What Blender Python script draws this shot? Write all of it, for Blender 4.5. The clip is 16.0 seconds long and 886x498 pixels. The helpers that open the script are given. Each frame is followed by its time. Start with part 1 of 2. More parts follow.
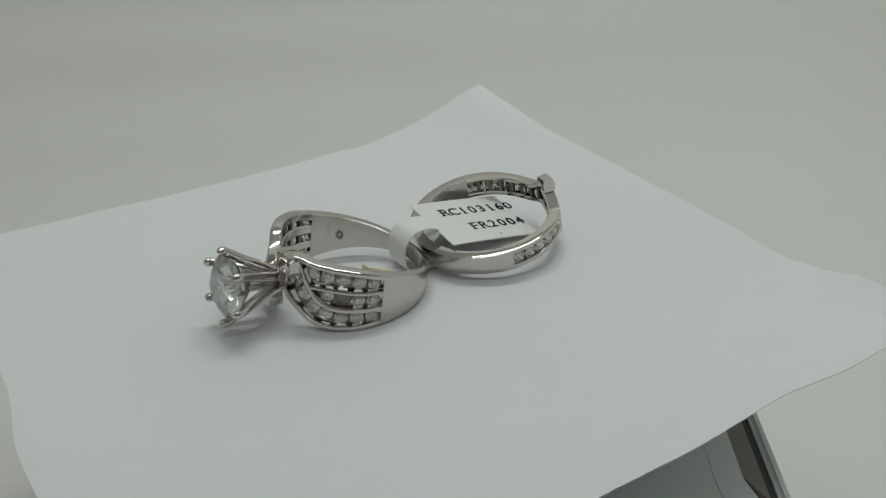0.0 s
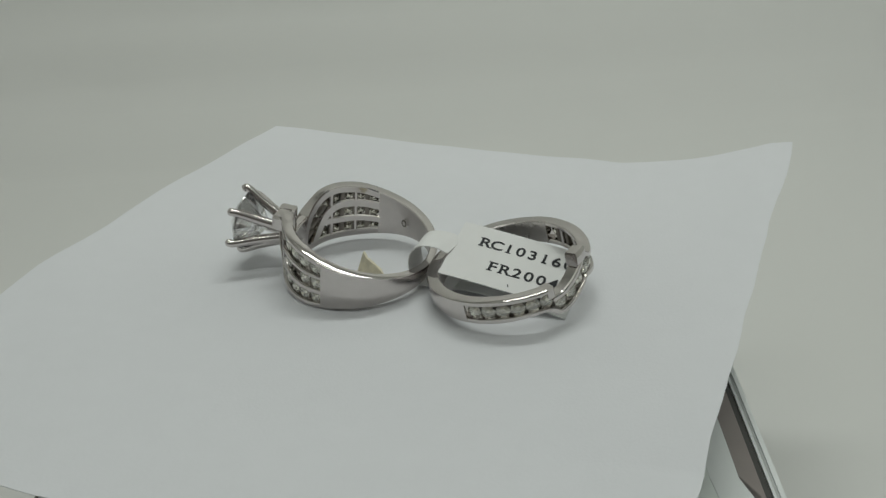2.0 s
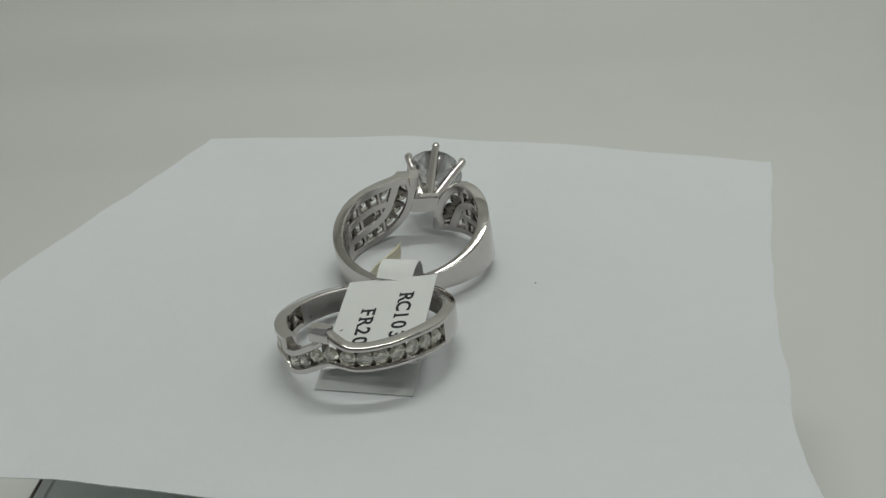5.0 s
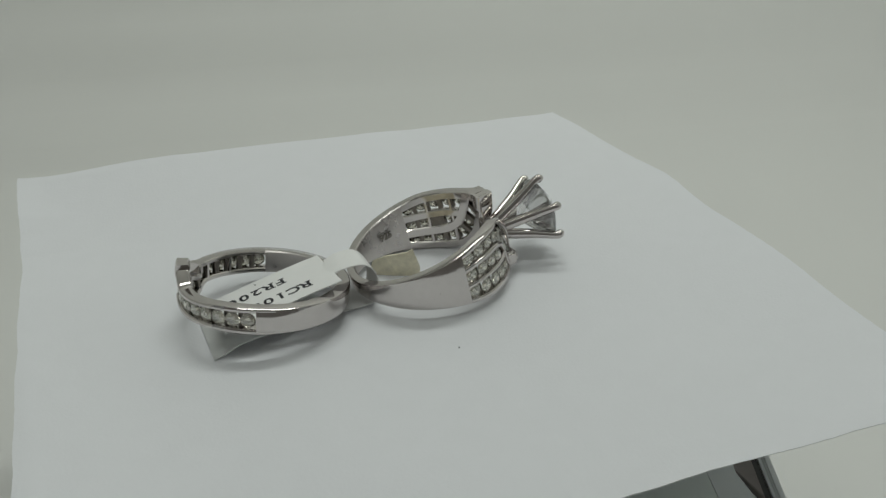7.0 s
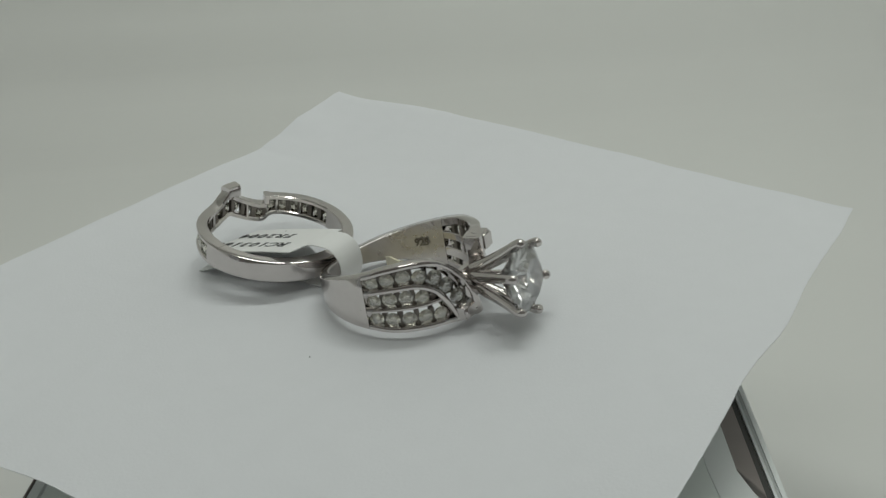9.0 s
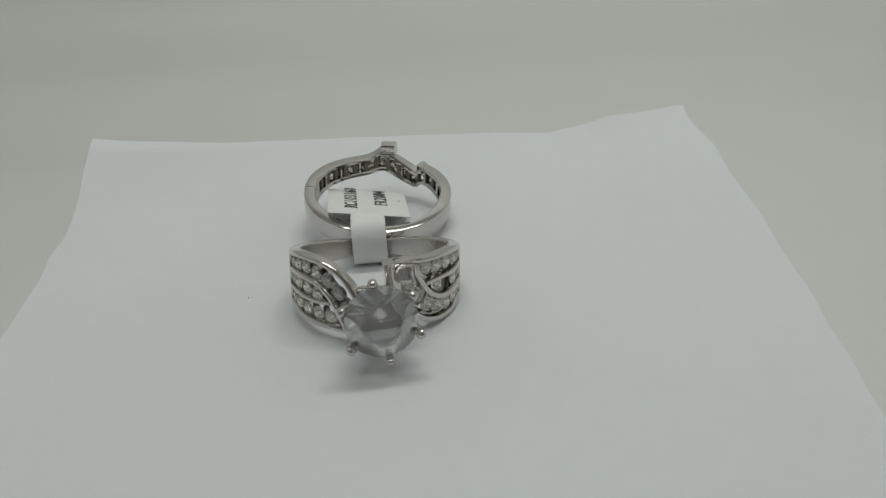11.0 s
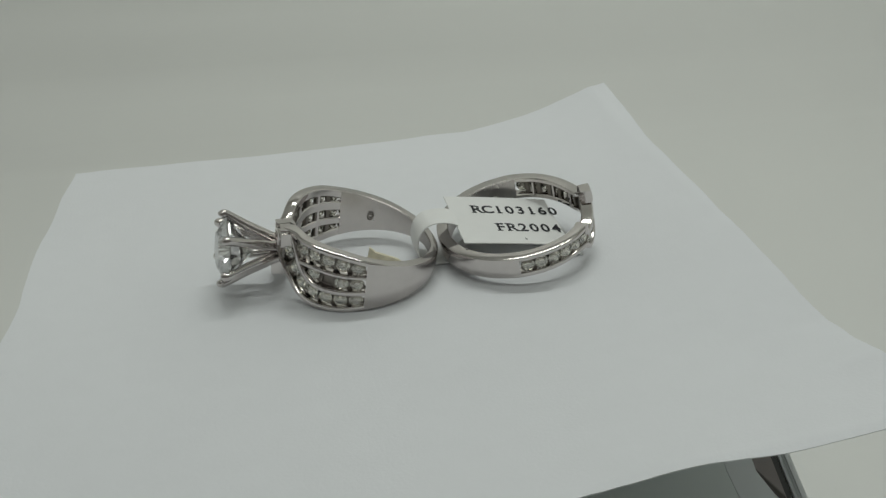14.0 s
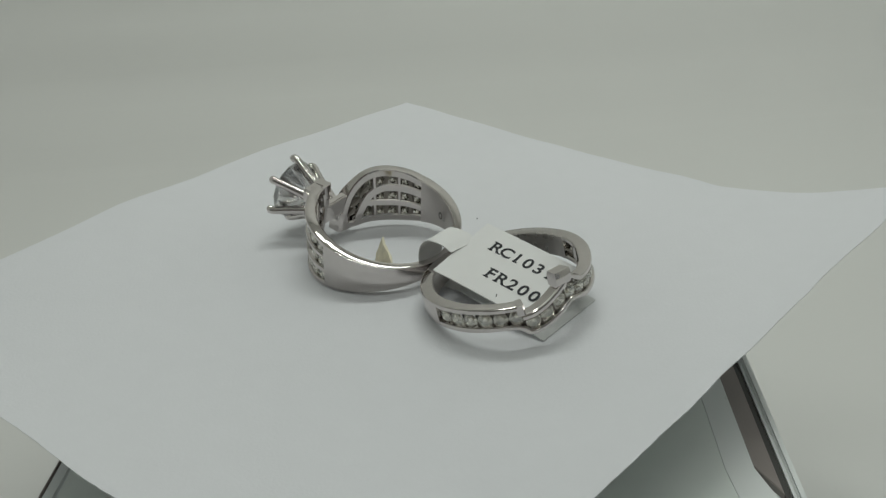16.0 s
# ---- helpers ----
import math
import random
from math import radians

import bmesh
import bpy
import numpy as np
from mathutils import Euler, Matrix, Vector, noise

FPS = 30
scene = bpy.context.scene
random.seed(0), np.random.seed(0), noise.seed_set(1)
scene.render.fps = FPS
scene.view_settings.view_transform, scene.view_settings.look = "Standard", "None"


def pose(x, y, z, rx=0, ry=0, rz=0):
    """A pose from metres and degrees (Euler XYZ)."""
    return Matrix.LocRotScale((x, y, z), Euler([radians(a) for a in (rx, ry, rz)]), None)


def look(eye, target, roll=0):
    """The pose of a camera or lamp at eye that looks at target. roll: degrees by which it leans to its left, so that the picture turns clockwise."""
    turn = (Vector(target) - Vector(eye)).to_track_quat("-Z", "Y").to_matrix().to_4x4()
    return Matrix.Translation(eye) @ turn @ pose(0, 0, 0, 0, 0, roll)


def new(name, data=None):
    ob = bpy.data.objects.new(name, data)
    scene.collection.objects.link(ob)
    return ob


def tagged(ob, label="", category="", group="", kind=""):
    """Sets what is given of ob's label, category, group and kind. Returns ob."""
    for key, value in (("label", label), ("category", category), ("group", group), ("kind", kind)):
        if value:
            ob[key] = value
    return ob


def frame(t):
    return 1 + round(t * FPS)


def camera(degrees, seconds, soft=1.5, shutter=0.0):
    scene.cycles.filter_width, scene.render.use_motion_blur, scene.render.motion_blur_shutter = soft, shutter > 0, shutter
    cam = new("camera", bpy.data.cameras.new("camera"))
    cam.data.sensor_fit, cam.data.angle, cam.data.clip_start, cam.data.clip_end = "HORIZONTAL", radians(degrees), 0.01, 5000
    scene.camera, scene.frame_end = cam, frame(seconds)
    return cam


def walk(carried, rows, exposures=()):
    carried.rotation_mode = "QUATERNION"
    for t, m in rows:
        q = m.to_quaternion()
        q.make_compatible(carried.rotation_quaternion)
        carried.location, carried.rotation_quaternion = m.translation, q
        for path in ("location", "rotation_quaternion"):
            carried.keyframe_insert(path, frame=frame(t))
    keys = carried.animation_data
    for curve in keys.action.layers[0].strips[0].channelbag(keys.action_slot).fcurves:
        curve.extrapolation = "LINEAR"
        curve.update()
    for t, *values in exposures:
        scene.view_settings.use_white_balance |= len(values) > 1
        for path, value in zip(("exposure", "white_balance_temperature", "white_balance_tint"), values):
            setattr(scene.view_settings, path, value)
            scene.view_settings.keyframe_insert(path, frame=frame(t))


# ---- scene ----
# The camera: held almost still before a slow turntable.
cam = camera(48.07, 16.0, soft=1.4)
CAMERA_ROWS = [
    (0, (0.00054, -0.12380, 0.06915, 62.744, 3.172, -4.766)),
    (0.5, (0.00055, -0.12361, 0.06927, 62.727, 3.211, -4.678)),
    (1, (0.00078, -0.12339, 0.06912, 62.807, 3.255, -4.740)),
    (1.5, (0.00086, -0.12328, 0.06902, 62.808, 3.307, -4.921)),
    (2, (0.00071, -0.12357, 0.06905, 62.704, 3.237, -5.087)),
    (2.5, (0.00037, -0.12323, 0.06885, 62.815, 3.193, -5.179)),
    (3, (0.00030, -0.12298, 0.06878, 62.904, 3.087, -5.140)),
    (3.5, (0.00035, -0.12319, 0.06864, 62.761, 3.004, -5.060)),
    (4, (0.00028, -0.12338, 0.06863, 62.660, 3.069, -5.042)),
    (4.5, (0.00046, -0.12354, 0.06868, 62.664, 3.040, -5.073)),
    (7, (0.00034, -0.12350, 0.06801, 62.677, 2.765, -5.178)),
    (7.5, (0.00026, -0.12321, 0.06798, 62.580, 2.994, -5.186)),
    (8, (0.00021, -0.12326, 0.06799, 62.542, 3.140, -5.292)),
    (8.5, (0.00051, -0.12330, 0.06798, 62.516, 2.985, -5.124)),
    (9, (0.00046, -0.12322, 0.06796, 62.577, 2.924, -5.206)),
    (11.5, (-0.00063, -0.12302, 0.06816, 62.350, 3.259, -4.940)),
    (12, (-0.00059, -0.12318, 0.06817, 62.498, 3.310, -4.906)),
    (12.5, (-0.00056, -0.12329, 0.06799, 62.469, 3.392, -4.962)),
    (13, (-0.00053, -0.12281, 0.06790, 62.582, 3.240, -4.884)),
    (13.5, (-0.00063, -0.12256, 0.06752, 62.603, 3.017, -4.691)),
    (14, (-0.00074, -0.12272, 0.06727, 62.621, 2.821, -4.628)),
    (14.5, (-0.00073, -0.12268, 0.06745, 62.691, 2.736, -4.565)),
    (15, (-0.00095, -0.12304, 0.06779, 62.706, 2.728, -4.732)),
    (15.5, (-0.00113, -0.12310, 0.06772, 62.709, 3.155, -4.969)),
    (16, (-0.00081, -0.12315, 0.06768, 62.565, 3.173, -4.978)),
]
TURN_ROWS = [
    (0, 117.74), (0.5, 104.31), (1, 90.75), (1.5, 77.39), (2, 65.00), (2.5, 51.30), (3, 38.02), (3.5, 24.58), (4, 10.98), (4.5, -2.26), (5, -16.26), (5.5, -30.25), (6, -44.25), (6.5, -58.24), (7, -72.24), (7.5, -85.24), (8, -98.43), (8.5, -112.15), (9, -125.30), (9.5, -139.03), (10, -152.75), (10.5, -166.48), (11, -180.20), (11.5, -193.92), (12, -207.62), (12.5, -221.45), (13, -234.42), (13.5, -247.67), (14, -260.94), (14.5, -274.07), (15, -287.42), (15.5, -300.64), (16, -314.60)
]

walk(cam, [(t, pose(*p)) for t, p in CAMERA_ROWS])

# ---- light: a small white photo tent, lit from above, open towards a dim room ----
world = bpy.data.worlds.new("room_light")
world.use_nodes = True
world.node_tree.nodes["Background"].inputs[0].default_value = (0.80, 0.86, 0.84, 1)
world.node_tree.nodes["Background"].inputs[1].default_value = 0.22
scene.world = world
scene.view_settings.exposure = 0.0


def area_lamp(name, eye, target, sx, sy, watts, colour):
    data = bpy.data.lights.new(name, "AREA")
    data.shape, data.size, data.size_y, data.energy, data.color = "RECTANGLE", sx, sy, watts, colour
    ob = new(name, data)
    ob.matrix_world = look(eye, target)
    return ob


area_lamp("tent_lamp", (0.06, 0.09, 0.395), (0.06, 0.09, 0.0), 0.28, 0.04, 0.44, (0.95, 1.0, 0.95))
area_lamp("tent_lamp", (0.0, -0.12, 0.395), (0.0, -0.05, 0.0), 0.28, 0.012, 0.147, (0.95, 1.0, 0.95))


# ---- materials ----
def material(name, colour, rough=0.5, metal=0.0, spread=0.06, scale=400.0, bump=0.0, bump_scale=2000.0, ior=1.45, coat=0.0):
    m = bpy.data.materials.new(name)
    m.use_nodes = True
    nt, b = m.node_tree, m.node_tree.nodes["Principled BSDF"]
    b.inputs["Metallic"].default_value, b.inputs["Roughness"].default_value = metal, rough
    b.inputs["IOR"].default_value, b.inputs["Coat Weight"].default_value = ior, coat
    tc = nt.nodes.new("ShaderNodeTexCoord")
    n1, n2 = nt.nodes.new("ShaderNodeTexNoise"), nt.nodes.new("ShaderNodeTexNoise")
    n1.inputs["Scale"].default_value, n2.inputs["Scale"].default_value = scale, scale / 9
    n1.inputs["Detail"].default_value = 4
    mix = nt.nodes.new("ShaderNodeMath")
    mix.operation = "ADD"
    ramp = nt.nodes.new("ShaderNodeMapRange")
    ramp.inputs["From Min"].default_value, ramp.inputs["From Max"].default_value = 0.6, 1.4
    ramp.inputs["To Min"].default_value, ramp.inputs["To Max"].default_value = 1 - spread, 1 + spread
    hue = nt.nodes.new("ShaderNodeHueSaturation")
    hue.inputs["Color"].default_value = (*colour, 1)
    nt.links.new(tc.outputs["Object"], n1.inputs["Vector"])
    nt.links.new(tc.outputs["Object"], n2.inputs["Vector"])
    nt.links.new(n1.outputs[0], mix.inputs[0])
    nt.links.new(n2.outputs[0], mix.inputs[1])
    nt.links.new(mix.outputs[0], ramp.inputs["Value"])
    nt.links.new(ramp.outputs["Result"], hue.inputs["Value"])
    nt.links.new(hue.outputs["Color"], b.inputs["Base Color"])
    rr = nt.nodes.new("ShaderNodeMapRange")
    rr.inputs["From Min"].default_value, rr.inputs["From Max"].default_value = 0.6, 1.4
    rr.inputs["To Min"].default_value, rr.inputs["To Max"].default_value = rough * 0.75, min(1, rough * 1.25)
    nt.links.new(mix.outputs[0], rr.inputs["Value"])
    nt.links.new(rr.outputs["Result"], b.inputs["Roughness"])
    if bump:
        nb, bp = nt.nodes.new("ShaderNodeTexNoise"), nt.nodes.new("ShaderNodeBump")
        nb.inputs["Scale"].default_value, nb.inputs["Detail"].default_value = bump_scale, 5
        bp.inputs["Strength"].default_value, bp.inputs["Distance"].default_value = bump, 0.0003
        nt.links.new(tc.outputs["Object"], nb.inputs["Vector"])
        nt.links.new(nb.outputs[0], bp.inputs["Height"])
        nt.links.new(bp.outputs["Normal"], b.inputs["Normal"])
    return m


def gem(name, colour, ior, shine=0.3, whitening=0.0):
    """A cut stone: clear glass whose polished facets also mirror the place, with some matt white mixed in to brighten
    it.
    """
    m = bpy.data.materials.new(name)
    m.use_nodes = True
    nt = m.node_tree
    nt.nodes.remove(nt.nodes["Principled BSDF"])
    g, r, x = nt.nodes.new("ShaderNodeBsdfGlass"), nt.nodes.new("ShaderNodeBsdfGlossy"), nt.nodes.new("ShaderNodeMixShader")
    g.inputs["Color"].default_value = r.inputs["Color"].default_value = (*colour, 1)
    g.inputs["IOR"].default_value, g.inputs["Roughness"].default_value, r.inputs["Roughness"].default_value = ior, 0.0, 0.05
    x.inputs[0].default_value = shine
    nt.links.new(g.outputs[0], x.inputs[1])
    nt.links.new(r.outputs[0], x.inputs[2])
    # the white share lifts the stone's brightness; it is no coating
    d, y = nt.nodes.new("ShaderNodeBsdfDiffuse"), nt.nodes.new("ShaderNodeMixShader")
    d.inputs["Color"].default_value = (*colour, 1)
    y.inputs[0].default_value = whitening
    nt.links.new(x.outputs[0], y.inputs[1])
    nt.links.new(d.outputs[0], y.inputs[2])
    nt.links.new(y.outputs[0], nt.nodes["Material Output"].inputs["Surface"])
    return m


M_PAPER = material("white_note_paper", (0.862, 0.872, 0.902), 0.9, spread=0.015, scale=300, bump=0.12, bump_scale=2500)


def let_light_through(m, share, colour):
    """Thin sheets pass some light on to their other side."""
    nt = m.node_tree
    t, x = nt.nodes.new("ShaderNodeBsdfTranslucent"), nt.nodes.new("ShaderNodeMixShader")
    t.inputs["Color"].default_value = (*colour, 1)
    x.inputs[0].default_value = share
    nt.links.new(nt.nodes["Principled BSDF"].outputs[0], x.inputs[1])
    nt.links.new(t.outputs[0], x.inputs[2])
    nt.links.new(x.outputs[0], nt.nodes["Material Output"].inputs["Surface"])


let_light_through(M_PAPER, 0.1, (0.86, 0.87, 0.87))
M_TAG = material("white_plastic_tag", (0.84, 0.84, 0.83), 0.55, spread=0.02, scale=500, bump=0.05)
M_FILM = material("translucent_film", (0.82, 0.83, 0.82), 0.35, spread=0.02, scale=500)
let_light_through(M_FILM, 0.45, (0.88, 0.89, 0.88))
M_INK = material("black_printed_ink", (0.015, 0.015, 0.02), 0.6, spread=0.3, scale=3000)
M_GOLD = material("polished_white_gold", (0.60, 0.565, 0.548), 0.085, 1.0, spread=0.04, scale=900, bump=0.03, bump_scale=900)
M_WORN = material("brushed_white_gold", (0.60, 0.565, 0.548), 0.3, 1.0, spread=0.06, scale=700, bump=0.12, bump_scale=1500)
# Dark metal: shade of the gaps between stones as colour; also the stamped marks.
M_GAP_AND_MARK = material("dark_gap_and_mark_metal", (0.22, 0.20, 0.18), 0.4, 1.0, spread=0.2, scale=1500)
M_DIAMOND = gem("clear_diamond", (0.99, 0.99, 0.99), 2.42, 0.1, 0.03)
M_PAVE = gem("small_clear_diamond", (0.98, 0.97, 0.93), 2.42, 0.14, 0.02)
M_GLUE = material("yellowed_dry_glue", (0.78, 0.73, 0.56), 0.45, spread=0.25, scale=900, bump=0.4, bump_scale=1200)
M_TENT = material("white_tent_cloth", (0.765, 0.768, 0.748), 0.9, spread=0.02, scale=12, bump=0.05, bump_scale=300)
M_ROOM = material("dim_room_wall", (0.5, 0.46, 0.43), 0.8, spread=0.08, scale=3)
M_BASE = material("grey_green_plastic", (0.82, 0.87, 0.835), 0.35, spread=0.05, scale=60, coat=0.3)
M_RIM = material("pale_grey_plastic", (0.84, 0.87, 0.86), 0.3, spread=0.03, scale=80)
M_STRIP = material("brown_grey_cell_strip", (0.30, 0.265, 0.25), 0.35, spread=0.1, scale=200)
M_DARK = material("dark_gap_line", (0.07, 0.07, 0.065), 0.5, spread=0.1, scale=200)
M_DISC = material("clear_grey_disc", (0.45, 0.5, 0.48), 0.25, spread=0.05, scale=80)

MM = 0.001


# ---- mesh tools ----
def mesh_of(name, bm, mat, smooth=None):
    """A mesh from a bmesh in millimetres; smooth: the angle in degrees under which edges are soft."""
    bmesh.ops.recalc_face_normals(bm, faces=bm.faces[:])
    bmesh.ops.scale(bm, vec=(MM, MM, MM), verts=bm.verts[:])
    if smooth:
        for f in bm.faces:
            f.smooth = True
        for e in bm.edges:
            if len(e.link_faces) == 2 and e.calc_face_angle(0) > radians(smooth):
                e.smooth = False
    me = bpy.data.meshes.new(name)
    bm.to_mesh(me)
    bm.free()
    me.materials.append(mat)
    return me


def part(name, bm, mat, parent, label="", smooth=None, m=None):
    me = bm if isinstance(bm, bpy.types.Mesh) else mesh_of(name, bm, mat, smooth)
    ob = new(name, me)
    ob.parent = parent
    if m is not None:
        ob.matrix_basis = m
    return tagged(ob, label)


def mm_pose(x, y, z, rx=0, ry=0, rz=0):
    return pose(x * MM, y * MM, z * MM, rx, ry, rz)


def loft(rings, closed=False, caps=True, bm=None):
    """Skins cross-sections of equal count, in order."""
    bm = bm or bmesh.new()
    vs = [[bm.verts.new(p) for p in r] for r in rings]
    n = len(vs[0])
    pairs = list(zip(vs, vs[1:])) + ([(vs[-1], vs[0])] if closed else [])
    for a, b in pairs:
        for i in range(n):
            bm.faces.new((a[i], a[(i + 1) % n], b[(i + 1) % n], b[i]))
    if caps and not closed:
        bm.faces.new(vs[0][::-1])
        bm.faces.new(vs[-1])
    return bm


def box(x0, x1, y0, y1, z0, z1, bevel=0.0, bm=None):
    own = bmesh.new()
    bmesh.ops.create_cube(own, size=1)
    for v in own.verts:
        v.co = ((x0 + x1) / 2 + v.co.x * (x1 - x0), (y0 + y1) / 2 + v.co.y * (y1 - y0), (z0 + z1) / 2 + v.co.z * (z1 - z0))
    if bevel:
        bmesh.ops.bevel(own, geom=own.edges[:], offset=bevel, segments=3, affect="EDGES")
    return own


def tube(points, radii, sides=10, bm=None):
    """A round bar along points, with a radius at each, ends rounded."""
    pts = [Vector(p) for p in points]
    rings = []
    for i, p in enumerate(pts):
        d = (pts[min(i + 1, len(pts) - 1)] - pts[max(i - 1, 0)]).normalized()
        u = d.orthogonal().normalized() if i == 0 else (u - d * u.dot(d)).normalized()
        w = d.cross(u)
        rings.append([p + (u * math.cos(a) + w * math.sin(a)) * radii[i] for a in np.linspace(0, 2 * math.pi, sides, endpoint=False)])
    return loft(rings, bm=bm)


def glide(points, n):
    """n points along a smooth curve through the given ones (Catmull-Rom)."""
    p = [Vector(q) for q in points]
    p = [p[0] * 2 - p[1]] + p + [p[-1] * 2 - p[-2]]
    out = []
    for s in np.linspace(0, len(p) - 3 - 1e-9, n):
        i, u = int(s), s - int(s)
        a, b, c, d = p[i:i + 4]
        out.append(0.5 * (2 * b + (c - a) * u + (2 * a - 5 * b + 4 * c - d) * u * u + (3 * b - a - 3 * c + d) * u ** 3))
    return out


def brilliant(d, sides=8, table=0.56, crown=0.15, pavilion=0.42, name="diamond", mat=None):
    """A round brilliant, table up (+z), girdle at z = 0."""
    bm = bmesh.new()
    r = d / 2

    def ring(rad, z, n, off):
        return [bm.verts.new((rad * math.cos((i + off) * 2 * math.pi / n), rad * math.sin((i + off) * 2 * math.pi / n), z)) for i in range(n)]
    n = sides
    tab, star = ring(r * table, d * crown, n, 0), ring(r * 0.80, d * crown * 0.52, n, 0.5)
    gird, low = ring(r, d * 0.012, 2 * n, 0), ring(r, -d * 0.012, 2 * n, 0)
    pav = ring(r * 0.42, -d * pavilion * 0.60, n, 0.5)
    cul = bm.verts.new((0, 0, -d * pavilion))
    bm.faces.new(tab)
    for i in range(n):
        j = (i + 1) % n
        bm.faces.new((tab[i], star[i], tab[j]))
        bm.faces.new((star[i], gird[2 * i + 1], gird[(2 * i + 2) % (2 * n)]))
        bm.faces.new((star[i], gird[2 * i], gird[2 * i + 1]))
        bm.faces.new((tab[j], star[i], gird[(2 * i + 2) % (2 * n)], star[j]))
        bm.faces.new((low[2 * i], low[2 * i + 1], pav[i]))
        bm.faces.new((low[2 * i + 1], low[(2 * i + 2) % (2 * n)], pav[i]))
        bm.faces.new((low[(2 * i + 2) % (2 * n)], pav[j], cul, pav[i]))
    for i in range(2 * n):
        j = (i + 1) % (2 * n)
        bm.faces.new((gird[i], low[i], low[j], gird[j]))
    return mesh_of(name, bm, mat)


def on_ring(phi, z, r):
    """Ring space: phi in degrees from +y towards +x, on a cylinder of radius r."""
    a = radians(phi)
    return Vector((r * math.sin(a), r * math.cos(a), z))


def rail(path, width, r0, r1, n=40, R=10.0, foot=0.5):
    """A channel wall: a bar along (phi, z) on the ring's cylinder, from r0 out to r1, its outer corners rounded."""
    pts = glide([(p, z, 0) for p, z in path], n)
    fa, fb = foot if isinstance(foot, tuple) else (foot, foot)
    k = radians(1) * R
    rings = []
    for i, p in enumerate(pts):
        q0, q1 = pts[max(i - 1, 0)], pts[min(i + 1, n - 1)]
        dx, dz = (q1.x - q0.x) * k, q1.y - q0.y
        l = math.hypot(dx, dz) or 1
        nx, nz = -dz / l, dx / l
        w = width(i / (n - 1)) if callable(width) else width
        t = r1(p.x) if callable(r1) else r1
        sec = ((0.22 - fa, r0 + 0.06), (-fa, r0 + 0.23), (-fa, r0 + 0.4), (-0.5, r0 + 0.6), (-0.5, t - 0.22), (-0.36, t - 0.06), (-0.12, t), (0.12, t), (0.36, t - 0.06), (0.5, t - 0.22), (0.5, r0 + 0.6), (fb, r0 + 0.4), (fb, r0 + 0.23), (fb - 0.22, r0 + 0.06))
        rings.append([on_ring(p.x + nx * w * s / k, p.y + nz * w * s, r) for s, r in sec])
    return loft(rings)


def stone_pose(phi, z, r, spin=0):
    """The pose of a stone set in the ring, its table outwards."""
    out = on_ring(phi, 0, 1)
    t = Matrix.Translation(on_ring(phi, z, r) * MM) @ out.to_track_quat("Z", "Y").to_matrix().to_4x4()
    return t @ pose(0, 0, 0, 0, 0, spin)


def thing(name, label, category, kind=""):
    return tagged(new(name), label, category, kind=kind)


def text_mesh(body, size, mat, name, spacing=1.0):
    """Built-in letters of the given height in mm, flat, centred on the origin."""
    cu = bpy.data.curves.new(name, "FONT")
    cu.body, cu.size, cu.align_x, cu.align_y = body, size * MM / 0.7, "CENTER", "CENTER"
    cu.space_character, cu.extrude, cu.offset = spacing, 0.015 * MM, 0.05 * MM
    ob = new(name, cu)
    me = bpy.data.meshes.new_from_object(ob.evaluated_get(bpy.context.evaluated_depsgraph_get()))
    bpy.data.objects.remove(ob)
    me.materials.clear()
    me.materials.append(mat)
    return me


# ---- the tent ----
def tent():
    zf = -52.0
    prof = [(-320, zf), (150, zf)]
    for a in np.linspace(0, 90, 16):
        prof.append((170 + 80 * math.sin(radians(a)), zf + 80 - 80 * math.cos(radians(a))))
    prof.append((250, 400))
    prof[1:1] = [(y, zf) for y in range(-280, 150, 40)]
    bm = bmesh.new()
    rows = []
    for x in np.linspace(-300, 300, 31):
        line = []
        for k, (y, z) in enumerate(prof):
            w = 3.0 * noise.noise(Vector((x * 0.004, k * 0.55, 2.2))) * (y > 90)
            line.append((x, y - w * 0.5, max(zf, z + w)))
        rows.append([bm.verts.new(p) for p in line] + [bm.verts.new((p[0], p[1] + 4, p[2] - 4)) for p in reversed(line)])
    n = len(rows[0])
    for r0, r1 in zip(rows, rows[1:]):
        for i in range(n):
            bm.faces.new((r0[i], r0[(i + 1) % n], r1[(i + 1) % n], r1[i]))
    ob = new("floor", mesh_of("floor", bm, M_TENT, 40))
    tagged(ob, "seamless white cloth sweep of the photo tent", "backdrop", kind="structure")
    for nm, x0, x1 in (("wall_west", -304, -300), ("wall_east", 300, 304)):
        ob = new(nm, mesh_of(nm, box(x0, x1, -150, 254, zf - 4, 404), M_TENT))
        tagged(ob, "white cloth side of the photo tent", "wall", kind="structure")
    ob = new("ceiling", mesh_of("ceiling", box(-300, 300, -150, 254, 400, 404), M_TENT))
    tagged(ob, "white cloth top of the photo tent", "ceiling", kind="structure")
    # unseen white panel above the mouth, added to brighten reflections in stones and metal
    ob = new("front_reflector", mesh_of("front_reflector", box(-300, 300, -154, -150.5, 215, 400), M_TENT))
    tagged(ob, "unseen white reflector panel added over the mouth of the photo tent", "wall", kind="structure")
    ob = new("wall_south", mesh_of("wall_south", box(-1500, 1500, -1404, -1400, -600, 1400), M_ROOM))
    tagged(ob, "dim brown-grey room wall beyond the tent", "wall", kind="structure")


tent()


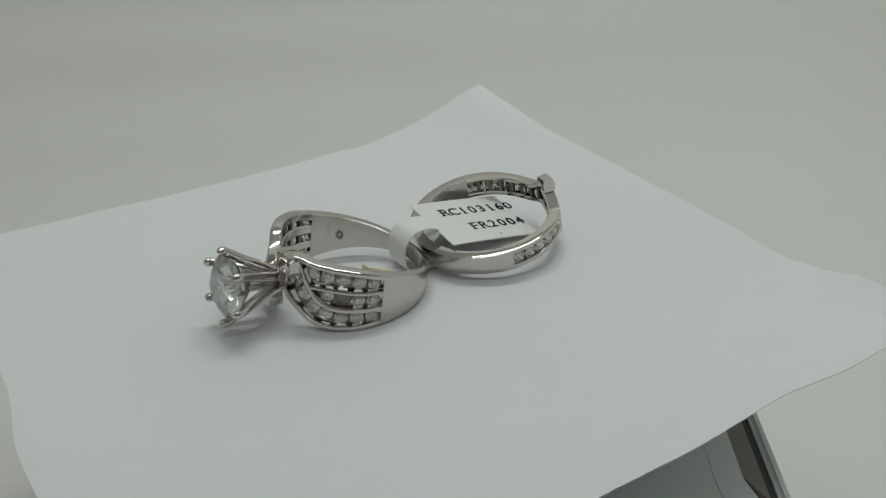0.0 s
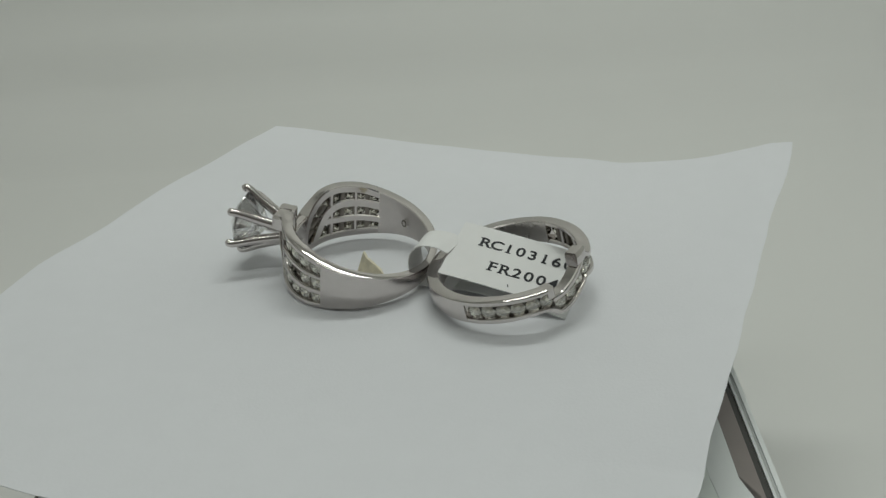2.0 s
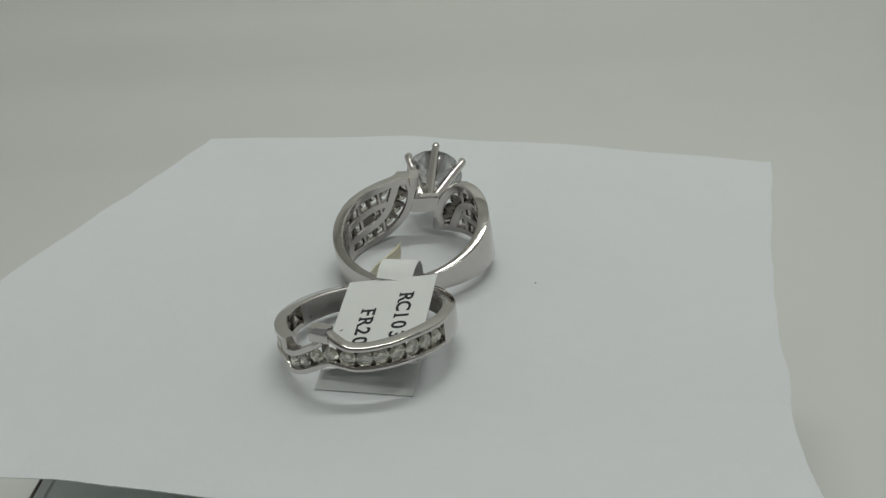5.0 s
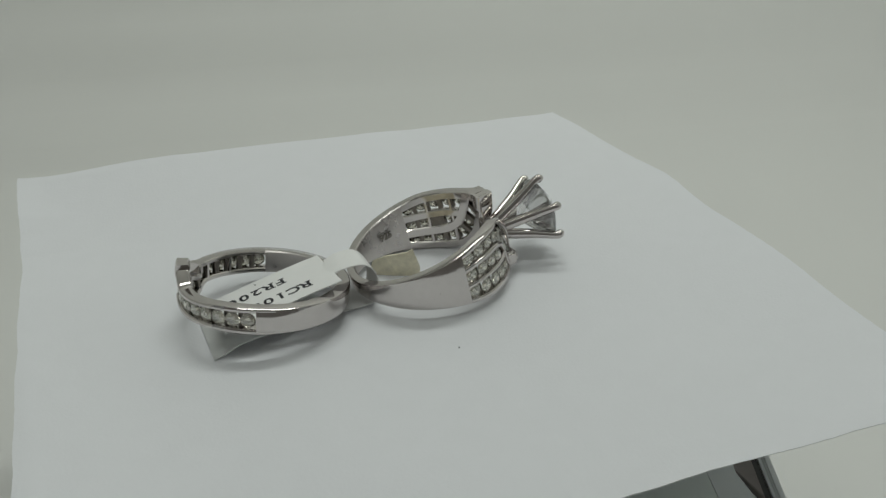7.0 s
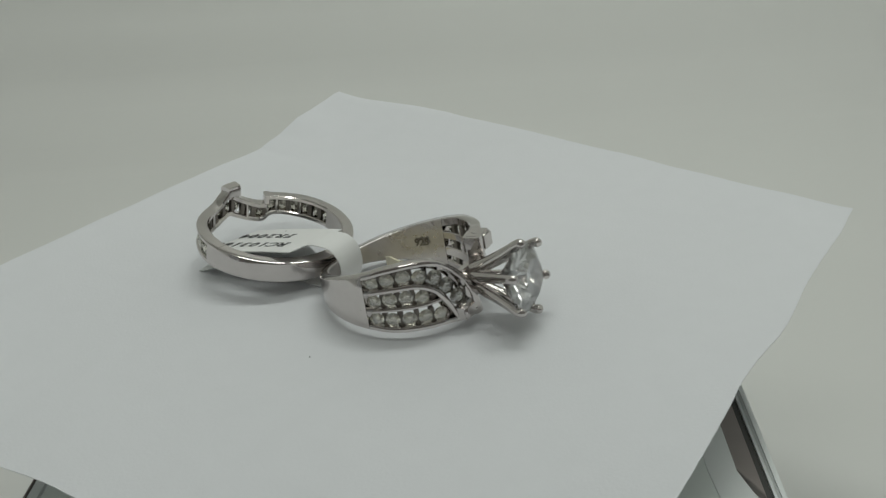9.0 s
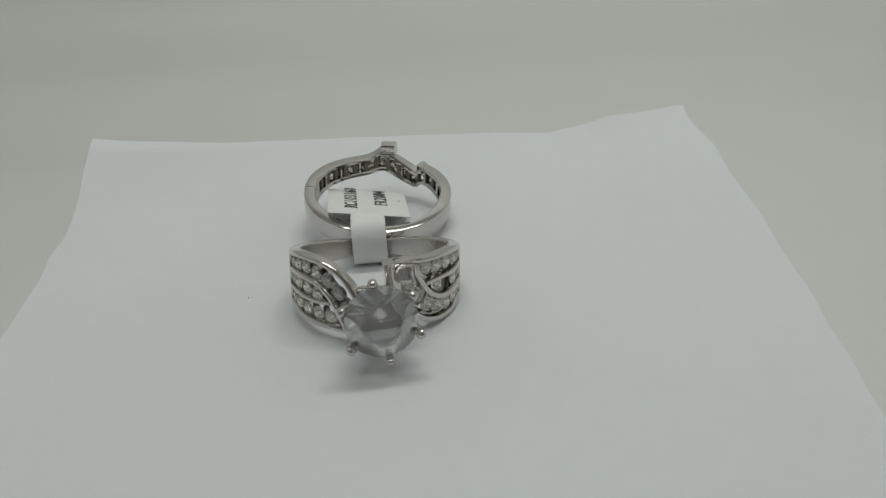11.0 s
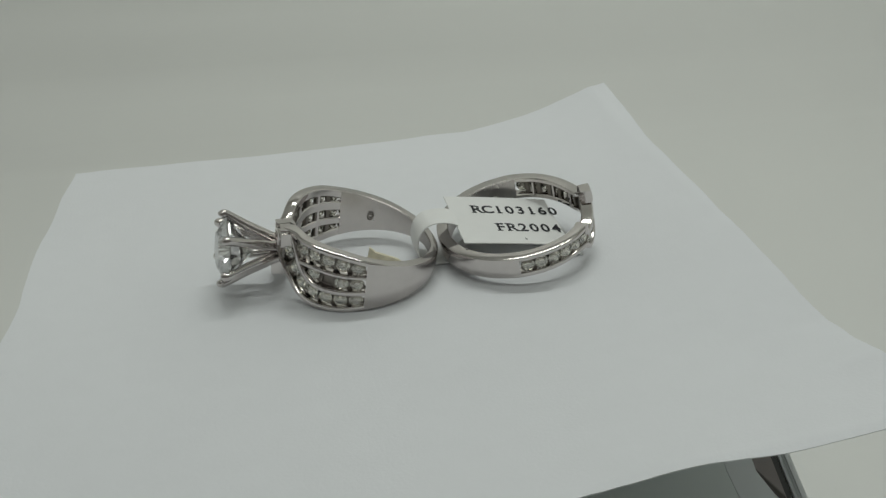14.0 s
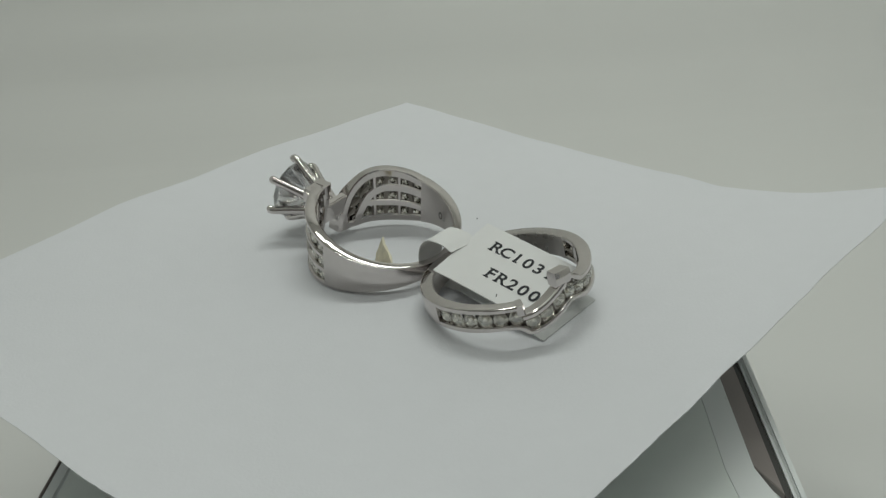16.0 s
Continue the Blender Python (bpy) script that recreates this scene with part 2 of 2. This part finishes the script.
# ---- the turntable ----
def slab(outline, z0, z1, bevel=0.0):
    """A flat piece with the given outline."""
    bm = bmesh.new()
    low, top = [bm.verts.new((x, y, z0)) for x, y in outline], [bm.verts.new((x, y, z1)) for x, y in outline]
    n = len(outline)
    bm.faces.new(low[::-1])
    bm.faces.new(top)
    for i in range(n):
        bm.faces.new((low[i], low[(i + 1) % n], top[(i + 1) % n], top[i]))
    if bevel:
        bmesh.ops.bevel(bm, geom=[e for e in bm.edges if all(v in top for v in e.verts)], offset=bevel, segments=3, affect="EDGES")
    return bm


def turntable_stand():
    base = thing("turntable_stand", "square grey plastic turntable stand with a dark strip and pale rim", "turntable stand")
    base.matrix_basis = mm_pose(0, 0, -12, 0, 0, -6.7)
    part("body", box(-43.4, 47.03, -60, 44, -39.9, -1.6, 0.3), M_BASE, base, smooth=40)
    part("top_panel", slab([(-40.9, -46), (45.6, -46), (45.9, -42.1), (42.5, -38.1), (40.5, -33), (40.15, -28), (40.15, 43), (-40.9, 43)], -1.58, -0.32, 0.08), M_BASE, base, "grey-green glossy top panel", smooth=40)
    part("border", slab([(40.2, 43), (40.2, -28), (40.6, -33), (42.6, -38), (46, -42), (45.5, -34.3), (43.5, -28), (43.5, 43)], -1.58, -0.3, 0.12), M_RIM, base, "pale translucent border", smooth=40)
    part("strip", slab([(43.55, 43.5), (43.55, -27.1), (46.1, -32.3), (46.1, 43.5)], -1.58, -0.6, 0.1), M_STRIP, base, "brown-grey strip along the top", smooth=40)
    part("groove", slab([(46.12, 43.5), (46.12, -32.4), (47.0, -34.3), (47.0, 43.5)], -1.58, -1.0, 0.1), M_DARK, base, "dark groove", smooth=40)
    part("rim", box(47.05, 48.5, -60, 44, -39.9, -0.2, 0.6), M_RIM, base, "pale plastic rim", smooth=40)
    part("side_wall", box(-43.1, -41.2, -60, 44, -1.58, -0.5, 0.35), M_RIM, base, "pale plastic rim", smooth=40)
    part("edge_line", box(-43.7, -43.42, -60, 44, -39.9, -0.9, 0.1), M_STRIP, base, "dark edge line", smooth=40)
    return base


turntable_stand()


def spindle_disc():
    bm = bmesh.new()
    prof = [(0, -11.9), (14, -11.9), (14, -3.4), (37, -3.2), (38, -2.6), (38, -0.8), (37.4, -0.25), (0, -0.2)]
    rings = [[(r * math.cos(a), r * math.sin(a), z) for r, z in prof[1:-1]] for a in np.linspace(0, 2 * math.pi, 64, endpoint=False)]
    loft(rings, closed=True, bm=bm)
    bmesh.ops.holes_fill(bm, edges=[e for e in bm.edges if e.is_boundary])
    ob = new("turntable", mesh_of("turntable", bm, M_DISC, 40))
    return tagged(ob, "round grey turning plate under the paper", "turntable")


disc = spindle_disc()


# ---- the paper ----
CORNERS = {(0, 0): (-54.5, -46.3), (1, 0): (53.2, -51.4), (1, 1): (56.7, 48.5), (0, 1): (-49.7, 54.0)}


def sheet_height(x, y):
    """The sheet lies flat in the middle; each edge curls up by its own, uneven height."""
    def up(v, power):
        return min(1.0, max(0.0, v)) ** power
    south = np.interp(x, [-54, -41, -36, -30, -22, 4, 30, 53], [4.3, 3.9, 2.3, 1.2, 1.9, 2.8, 3.4, 4.9]) * up((-y - 27) / 21, 1.6)
    west = np.interp(y, [-46, -20, -5, 25, 52], [4.3, 4.2, 3.1, 1.3, 0.0]) * up((-x - 27) / 26, 1.6)
    north = np.interp(x, [-49, -10, 20, 55], [0.0, 1.7, 1.5, 0.0]) * up((y - 28) / 23, 1.6)
    east = np.interp(y, [-51, -39, -23], [4.9, 2.2, 0.0]) * up((x - 28) / 25, 1.6)
    ripple = 0.25 * noise.noise(Vector((x * 0.03, y * 0.03, 0.5))) * up((math.hypot(x, y) - 40) / 20, 1)
    return float(sum(h ** 4 for h in (south, west, north, east)) ** 0.25 + ripple)


def paper_sheet():
    n = 150
    grid = {}
    bm = bmesh.new()
    for i in range(n + 1):
        for j in range(n + 1):
            u, v = i / n, j / n
            p = [sum(c[k] * (u if a else 1 - u) * (v if b else 1 - v) for (a, b), c in CORNERS.items()) for k in (0, 1)]
            wx = noise.noise(Vector((p[1] * 0.09, 3.1, u))) * 0.7 + noise.noise(Vector((p[1] * 0.9, 7.7, u))) * 0.07
            wy = noise.noise(Vector((p[0] * 0.09, 9.4, v))) * 0.7 + noise.noise(Vector((p[0] * 0.9, 1.7, v))) * 0.07
            ex, ey = abs(2 * u - 1) ** 12, abs(2 * v - 1) ** 12
            bow_u, bow_v = 4 * u * (1 - u), 4 * v * (1 - v)
            x = p[0] + wx * ex - (2.2 * u ** 6 + 0.8 * (1 - u) ** 6) * bow_v
            y = p[1] + wy * ey + 0.3 * bow_u * (1 - v) ** 3 + 0.9 * bow_u * v ** 6
            grid[i, j] = (x, y, sheet_height(x, y))
    top = {k: bm.verts.new(p) for k, p in grid.items()}
    low = {k: bm.verts.new((p[0], p[1], p[2] - 0.09)) for k, p in grid.items()}
    for i in range(n):
        for j in range(n):
            q = ((i, j), (i + 1, j), (i + 1, j + 1), (i, j + 1))
            bm.faces.new([top[k] for k in q])
            bm.faces.new([low[k] for k in reversed(q)])
    rim = [(i, 0) for i in range(n)] + [(n, j) for j in range(n)] + [(i, n) for i in range(n, 0, -1)] + [(0, j) for j in range(n, 0, -1)]
    for a, b in zip(rim, rim[1:] + rim[:1]):
        bm.faces.new((top[a], low[a], low[b], top[b]))
    ob = new("paper_sheet", mesh_of("paper_sheet", bm, M_PAPER, 40))
    return tagged(ob, "square white note paper with torn, curling edges", "paper")


paper = paper_sheet()


# ---- the engagement ring ----
R_IN, R_OUT = 9.7, 11.42


def solid_shank(phi0, phi1, half, r0, r1, n=60):
    """The plain part of a ring, with rounded edges; half: its half width at phi."""
    rings = []
    for phi in np.linspace(phi0, phi1, n):
        h = half(phi)
        o0, o1 = r0(phi), r1(phi)
        sec = ((-h, o0 + 0.2), (0.16 - h, o0 + 0.04), (0, o0), (h - 0.16, o0 + 0.04), (h, o0 + 0.2), (h, o1 - 0.24), (h - 0.11, o1 - 0.07),
               (h - 0.3, o1), (0, o1 + 0.05), (0.3 - h, o1), (0.11 - h, o1 - 0.07), (-h, o1 - 0.24))
        rings.append([on_ring(phi, z, r) for z, r in sec])
    return loft(rings)


def wear_inside(ob, r):
    """The inner face of a ring is brushed, not polished."""
    ob.data.materials.append(M_WORN)
    for f in ob.data.polygons:
        if math.hypot(f.center.x, f.center.y) < r * MM:
            f.material_index = 1


def mark_mesh():
    """A small worn oval mark."""
    bm = bmesh.new()
    ring = lambda r, z: [(r * 0.8 * math.cos(a), r * math.sin(a), z) for a in np.linspace(0, 2 * math.pi, 20, endpoint=False)]
    loft([ring(0.62, 0), ring(0.62, 0.02), ring(0.34, 0.02), ring(0.34, 0)], closed=True, bm=bm)
    return mesh_of("hallmark", bm, M_GAP_AND_MARK)


def engagement_ring():
    ring = thing("engagement_ring", "polished white gold engagement ring with large round diamond and channel-set shoulders", "ring")
    hold = mm_pose(2.95, 5.05, 4.31, 8.9, -3.8, 1.0)

    def half(phi):
        c = abs(phi - 180) / 100
        return 1.0 + 2.82 * c ** 1.45

    def flare(phi):
        k = min(1, max(0, (26 - abs(phi)) / 17))
        return R_OUT - 0.1 + 0.85 * k * k * (3 - 2 * k)

    def put(name, bm, mat, label="", smooth=35, m=None, under=None):
        m = hold if m is None else hold @ m
        return part(name, bm, mat, under or ring, label, smooth, under.matrix_basis.inverted() @ m if under else m)

    shank = put("shank", solid_shank(83, 277, half, lambda p: R_IN, lambda p: R_OUT - 0.08 - 0.45 * math.cos(radians((p - 180) * 0.9)) ** 2), M_GOLD, "plain polished shank")
    wear_inside(shank, R_IN + 0.15)
    # dark bars between neighbouring stones, coloured as the shade of their gaps
    seat = mesh_of("gap_shade_bar", box(-0.32, 0.32, -0.98, 0.98, -0.6, 0.1, 0.06), M_GAP_AND_MARK)
    small = brilliant(1.92, 8, name="small_diamond", mat=M_PAVE)
    for s in (1, -1):
        top = [(90, 3.036), (85, 3.227), (80, 3.425), (65, 4.03), (45, 4.2), (30, 3.4), (17, 1.2), (9.5, -1.6), (7.5, -3.2), (6.5, -4.7)]
        dip = [(86, 1.15), (81, 1.2), (65, 1.45), (48, 1.35), (36, 0.2), (28, -2.0), (21, -4.5)]
        mid = [(86, -1.15), (81, -1.2), (65, -1.15), (46, -1.25), (33, -1.1)]
        bot = [(90, -3.036), (85, -3.227), (80, -3.425), (65, -3.95), (45, -4.2), (32, -4.3), (22, -4.5), (14, -4.4), (7, -3.9)]
        for path, w in ((top, lambda u: 0.75 + 0.6 * max(0, u - 0.75) * 4), (dip, 0.75), (mid, 0.6), (bot, 0.75)):
            foot = (0.5, 1.15) if path is top else (1.15, 0.5) if path is bot else 0.95
            put("channel_rail", rail([(s * p, s * z) for p, z in path], w, R_IN, flare, foot=foot), M_GOLD)
        rows = ([(77.5, 2.4), (66.5, 2.66), (55.5, 2.78), (44.8, 2.45), (34.9, 1.75), (26.9, 0.3), (20.2, -1.5), (14.6, -3.0)],
                [(77.5, 0.0), (66.5, 0.1), (55.5, 0.05), (45, -0.3)],
                [(77.5, -2.4), (66.5, -2.62), (55.5, -2.8), (44.5, -2.92), (34, -3.1)])
        for row in rows:
            for (p, z), (q, y) in zip(row, row[1:]):
                put("gap_shade_bar", seat, None, m=stone_pose(s * (p + q) / 2, s * (z + y) / 2, 10.5, math.degrees(math.atan2((y - z), (p - q) * 0.19)) * -s))
            for p, z in row:
                if s < 0 and row is rows[1] and p == 55.5:
                    put("empty_seat", box(-1.0, 1.0, -0.98, 0.98, -0.9, -0.5, 0.1), M_GAP_AND_MARK, "dark empty seat of a lost stone", m=stone_pose(s * p, s * z, flare(p) - 0.5))
                    continue
                put("small_diamond", small, None, m=stone_pose(s * p, s * z, flare(p) - 0.5, (p * 37 + z * 91) % 90) @ Matrix.Scale(1.18 if row is rows[0] and p < 40 else 1.0, 4))
        put("end_block", rail([(s * 9.3, s * -0.6), (s * 9.6, s * -2.6), (s * 10.2, s * -4.65)], 1.7, R_IN + 0.2, R_OUT + 0.3, 8), M_GOLD)
        y1, z0 = (11.9, 2.6) if s > 0 else (12.1, 2.2)
        put("end_cap", box(min(s * 1.7, s * 4.5), max(s * 1.7, s * 4.5), 9.8, y1, min(s * -4.75, s * -z0), max(s * -4.75, s * -z0), 0.42), M_GOLD, smooth=50)
        for p in (62, 40):
            put("cross_bar", rail([(s * p, s * -3.7), (s * p, s * 3.5)], 0.6, R_IN + 0.03, 10.1, 6), M_GOLD)
    # the head: gallery, six prongs and the large stone
    axis = Vector((-0.035, 0.9985, 0.035)).normalized()
    turn = axis.to_track_quat("Z", "X").to_matrix().to_4x4() @ pose(0, 0, 0, 0, 0, 11)
    head = Matrix.Translation((Vector((-0.05, 18.95, -0.08)) - axis * 9.2) * MM) @ turn
    gallery = put("gallery", tube([(0, 0, 0.5), (0, 0, 0.8), (0, 0, 1.2), (0, 0, 2.0), (0, 0, 3.0)], [1.3, 1.35, 1.2, 1.3, 1.75], 24), M_GOLD, m=head)
    put("bridge", box(-2.6, 2.6, 9.6, 10.9, -1.6, 1.3, 0.25), M_GOLD)
    for k in range(6):
        a = radians(60 * k)
        u = Vector((math.cos(a), math.sin(a), 0))
        pts = glide([u * r + Vector((0, 0, h)) for r, h in ((0.9, 1.0), (1.75, 2.9), (3.3, 6.0), (4.72, 8.4), (4.95, 9.1), (4.55, 9.5))], 16)
        rad = [0.72, 0.74, 0.76, 0.76, 0.75, 0.72, 0.68, 0.64, 0.6, 0.58, 0.57, 0.58, 0.6, 0.62, 0.6, 0.42]
        put("prong", tube(pts, rad, 10), M_GOLD, smooth=60, m=head, under=gallery)
    big = brilliant(8.9, 8, pavilion=0.43, name="center_diamond", mat=M_DIAMOND)
    put("center_diamond", big, None, "large clear round brilliant diamond", m=head @ Matrix.Translation((0, 0, 8.6 * MM)))
    for name, me, phi, z in (("stamp", text_mesh("925", 1.0, M_GAP_AND_MARK, "stamp"), -104, 0.2), ("hallmark", mark_mesh(), 110, -0.2)):
        inner = Matrix.Translation(on_ring(phi, z, R_IN - 0.3) * MM) @ (-on_ring(phi, 0, 1)).to_track_quat("Z", "Y").to_matrix().to_4x4()
        put(name, me, None, "dark stamped mark inside the shank", m=inner, under=shank)
    return ring


engagement = engagement_ring()


# ---- the wedding band ----
def wedding_band():
    band = thing("wedding_band", "narrow white gold wedding band with a wavy row of small diamonds", "ring")
    hold = mm_pose(2.0, -17.4, 4.45, -9.0, -4.4, 0) @ pose(0, 0, 0, 0, 0, 180)

    def put(name, bm, mat, label="", smooth=35, m=None):
        return part(name, bm, mat, band, label, smooth, hold if m is None else hold @ m)

    r_in, r_out = 9.5, 11.28
    shank = put("shank", solid_shank(104, 288, lambda p: 1.5 + 0.17 * (abs(p - 180) / 90) ** 2, lambda p: r_in, lambda p: r_out - 0.004), M_GOLD, "plain polished shank")

    wear_inside(shank, r_in + 0.15)
    # ring space is turned half round: +phi lies on the side of -x
    up1 = [(-84, 1.37), (-78, 1.39), (-72, 1.4), (-50, 1.32), (-25, 1.0), (-12, 1.0), (-4, 1.3), (3, 2.2), (9, 3.2)]
    up2 = [(114, 1.24), (109, 1.25), (104, 1.27), (80, 1.3), (60, 1.2), (50, 1.15), (44, 1.15)]
    low = [(-84, -1.37), (-78, -1.39), (-72, -1.4), (-50, -1.4), (-25, -1.5), (-10, -1.4), (-2, -1.0), (7, -0.6), (16, -1.3), (28, -2.2), (39, -2.5), (45, -1.6), (54, -1.25), (80, -1.3), (104, -1.27), (109, -1.25), (114, -1.24)]
    for path, w, n in ((up1, 0.7, 40), (up2, 0.7, 30), (low, 0.7, 60)):
        put("channel_rail", rail(path, w, r_in, r_out, n), M_GOLD)
    put("tip_block", rail([(5, 2.75), (17.5, 2.9)], 1.9, r_in, r_out + 0.1, 8), M_GOLD)
    put("middle_bar", rail([(43, -0.3), (34, -0.1), (22, 0.8), (10, 2.0)], 0.85, r_in, r_out, 20), M_GOLD)
    put("step_block", rail([(43.5, 0.1), (43.5, 1.5)], 0.9, r_in, r_out + 0.08, 6), M_GOLD)

    def row(p):
        return float(np.interp(p, [-74, -25, -12, 3, 11.5, 20.5, 29, 38, 47, 98], [0, -0.2, -0.25, 0.3, 0.5, -0.35, -1.0, -1.35, -0.2, 0]))

    # the gaps in the stone row get their shade from these dark bars
    seat = mesh_of("gap_shade_bar", box(-0.32, 0.32, -0.98, 0.98, -0.6, 0.1, 0.06), M_GAP_AND_MARK)
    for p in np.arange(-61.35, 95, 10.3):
        put("gap_shade_bar", seat, None, m=stone_pose(p, row(p), r_out - 0.85))
    small = brilliant(1.95, 8, name="small_diamond", mat=M_PAVE)
    for p in np.arange(-66.5, 101, 10.3):
        put("small_diamond", small, None, m=stone_pose(p, row(p), r_out - 0.5, p * 31 % 90))
    for p in (-56, -36, -16, 25, 52, 74):
        put("cross_bar", rail([(p, row(p) - 1.1), (p, row(p) + 1.1)], 0.5, r_in + 0.03, 10.05, 6), M_GOLD)
    return band


band = wedding_band()


# ---- the price tag ----
def ribbon(path, widths, thick, bm=None, n=40):
    """A strip along a path of (x, y, z, direction of its width in degrees), with a width at each point."""
    pts = glide([p[:3] for p in path], n)
    s = np.linspace(0, len(path) - 1, n)
    rings = []
    for i, p in enumerate(pts):
        a = radians(float(np.interp(s[i], range(len(path)), [q[3] for q in path])))
        w = float(np.interp(s[i], range(len(path)), widths)) / 2
        d = (pts[min(i + 1, n - 1)] - pts[max(i - 1, 0)]).normalized()
        u = Vector((math.cos(a), math.sin(a), 0))
        nrm = u.cross(d).normalized() * thick / 2
        rings.append([p - u * w - nrm, p + u * w - nrm, p + u * w + nrm, p - u * w + nrm])
    return loft(rings, bm=bm)


def letter(ch):
    """One typewriter character: the built-in letter with slab feet where it has stems."""
    me = text_mesh(ch, 1.9, M_INK, "printed_letter")
    bm = bmesh.new()
    bm.from_mesh(me)
    lo, hi = min(v.co.x for v in bm.verts) / MM, max(v.co.x for v in bm.verts) / MM
    base, top = min(v.co.y for v in bm.verts) / MM, max(v.co.y for v in bm.verts) / MM
    feet = {"R": ((lo - 0.2, lo + 0.5, base), (hi - 0.4, hi + 0.2, base), (lo - 0.2, lo + 0.2, top - 0.22)),
            "F": ((lo - 0.2, lo + 0.6, base), (lo - 0.2, lo + 0.2, top - 0.22)), "1": ((lo - 0.15, hi + 0.25, base),)}.get(ch, ())
    for x0, x1, y0 in feet:
        q = bmesh.ops.create_cube(bm, size=MM)["verts"]
        for v in q:
            v.co = Vector(((x0 + x1) / 2 * MM + v.co.x * (x1 - x0), (y0 + 0.11) * MM + v.co.y * 0.22, v.co.z * 0.03))
    bm.to_mesh(me)
    bm.free()
    return me


def price_tag():
    tag = thing("price_tag", "folded white plastic tag with black code looped through both rings", "tag")
    flag = mm_pose(3.6, -15.0, 4.6, 11.5, -9.1, 0)
    face = part("label_flag", ribbon([(0, 6.4, 0.0, 0), (0, 2, 0.1, 0), (0, -4, 0.1, 0), (0, -9.6, 0.0, 0)], [12.1] * 4, 0.14), M_TAG, tag, m=flag)
    part("loop", ribbon([(3.6, -9.2, 5.9, -9), (3.6, -7.2, 6.6, -6), (3.6, -4.7, 6.5, 0), (3.6, -3.2, 5.0, 0), (3.6, -2.9, 2.6, 0), (3.6, -3.8, 0.6, 0), (3.6, -7.0, 0.3, 0), (3.6, -10, 0.3, 0)], [4.9] * 8, 0.14, n=60), M_TAG, tag)
    part("under_flag", ribbon([(3.6, -9.5, 0.4, 0), (3.6, -13.0, 1.4, -3), (3.6, -18, 1.9, -4), (3.6, -22, 1.5, -3), (3.6, -24.6, 0.6, 0), (3.6, -26.2, 0.14, 0)], [4.9, 8.5, 12.1, 12.1, 12.1, 12.1], 0.12), M_FILM, tag, "thin translucent lower flag")
    part("ink_fleck", box(-0.22, 0.22, -0.07, 0.07, 0.09, 0.12), M_INK, face, m=mm_pose(-4.9, -3.1, 0.08, 0, 0, 25))
    for body, x, y in (("RC103160", 2.5, 2.3), ("FR2004", -2.1, -0.1)):
        for k, ch in enumerate(body):
            part("printed_letter", letter(ch), None, face, m=mm_pose(x, y - 1.72 * k, 0.2) @ pose(0, 0, 0, 0, 0, -90))
    return tag


tag = price_tag()


def adhesive_scrap():
    """A chip of dried adhesive that stands on edge inside the larger ring."""
    bm = bmesh.new()
    prof = [(-4.0, 2.4), (-1.9, 3.3), (0.2, 3.7), (1.6, 4.0), (2.6, 4.6), (3.0, 3.0)]
    rings = []
    for k, (y, h) in enumerate(prof):
        w = (0.25, 0.6, 0.75, 0.7, 0.45, 0.2)[k]
        lean = 0.28
        rings.append([(-w, y, 0.02), (w, y, 0.02), (w * 0.8 + lean * h * 0.6, y * 0.95, h * 0.6), (w * 0.25 + lean * h, y * 0.9, h), (-w * 0.25 + lean * h, y * 0.9, h), (-w * 0.9 + lean * h * 0.5, y, h * 0.5)])
    loft(rings, bm=bm)
    bmesh.ops.subdivide_edges(bm, edges=bm.edges[:], cuts=2, use_grid_fill=True)
    for v in bm.verts:
        v.co += Vector((1, 0.6, 0.5)) * noise.noise(v.co * 1.3) * 0.22 * (v.co.z > 0.05)
    bmesh.ops.rotate(bm, verts=bm.verts[:], matrix=Matrix.Rotation(radians(-28), 3, "Z"))
    bmesh.ops.translate(bm, vec=(-0.9, 2.5, 0.0), verts=bm.verts[:])
    ob = new("adhesive_scrap", mesh_of("adhesive_scrap", bm, M_GLUE, 50))
    return tagged(ob, "small yellowed chip of dry adhesive on the paper", "adhesive scrap")


scrap = adhesive_scrap()


def dust_speck():
    bm = bmesh.new()
    bmesh.ops.create_icosphere(bm, subdivisions=1, radius=0.1)
    bmesh.ops.translate(bm, vec=(20.8, 2.3, 0.06), verts=bm.verts[:])
    ob = new("dust_speck", mesh_of("dust_speck", bm, M_INK))
    return tagged(ob, "tiny dark dust speck on the white paper", "dust speck")


speck = dust_speck()


def motions():
    rows = [(t, pose(0, 0, 0, 0, 0, a)) for t, a in TURN_ROWS]
    for ob in (disc, paper, engagement, band, tag, scrap, speck):
        walk(ob, rows)


motions()
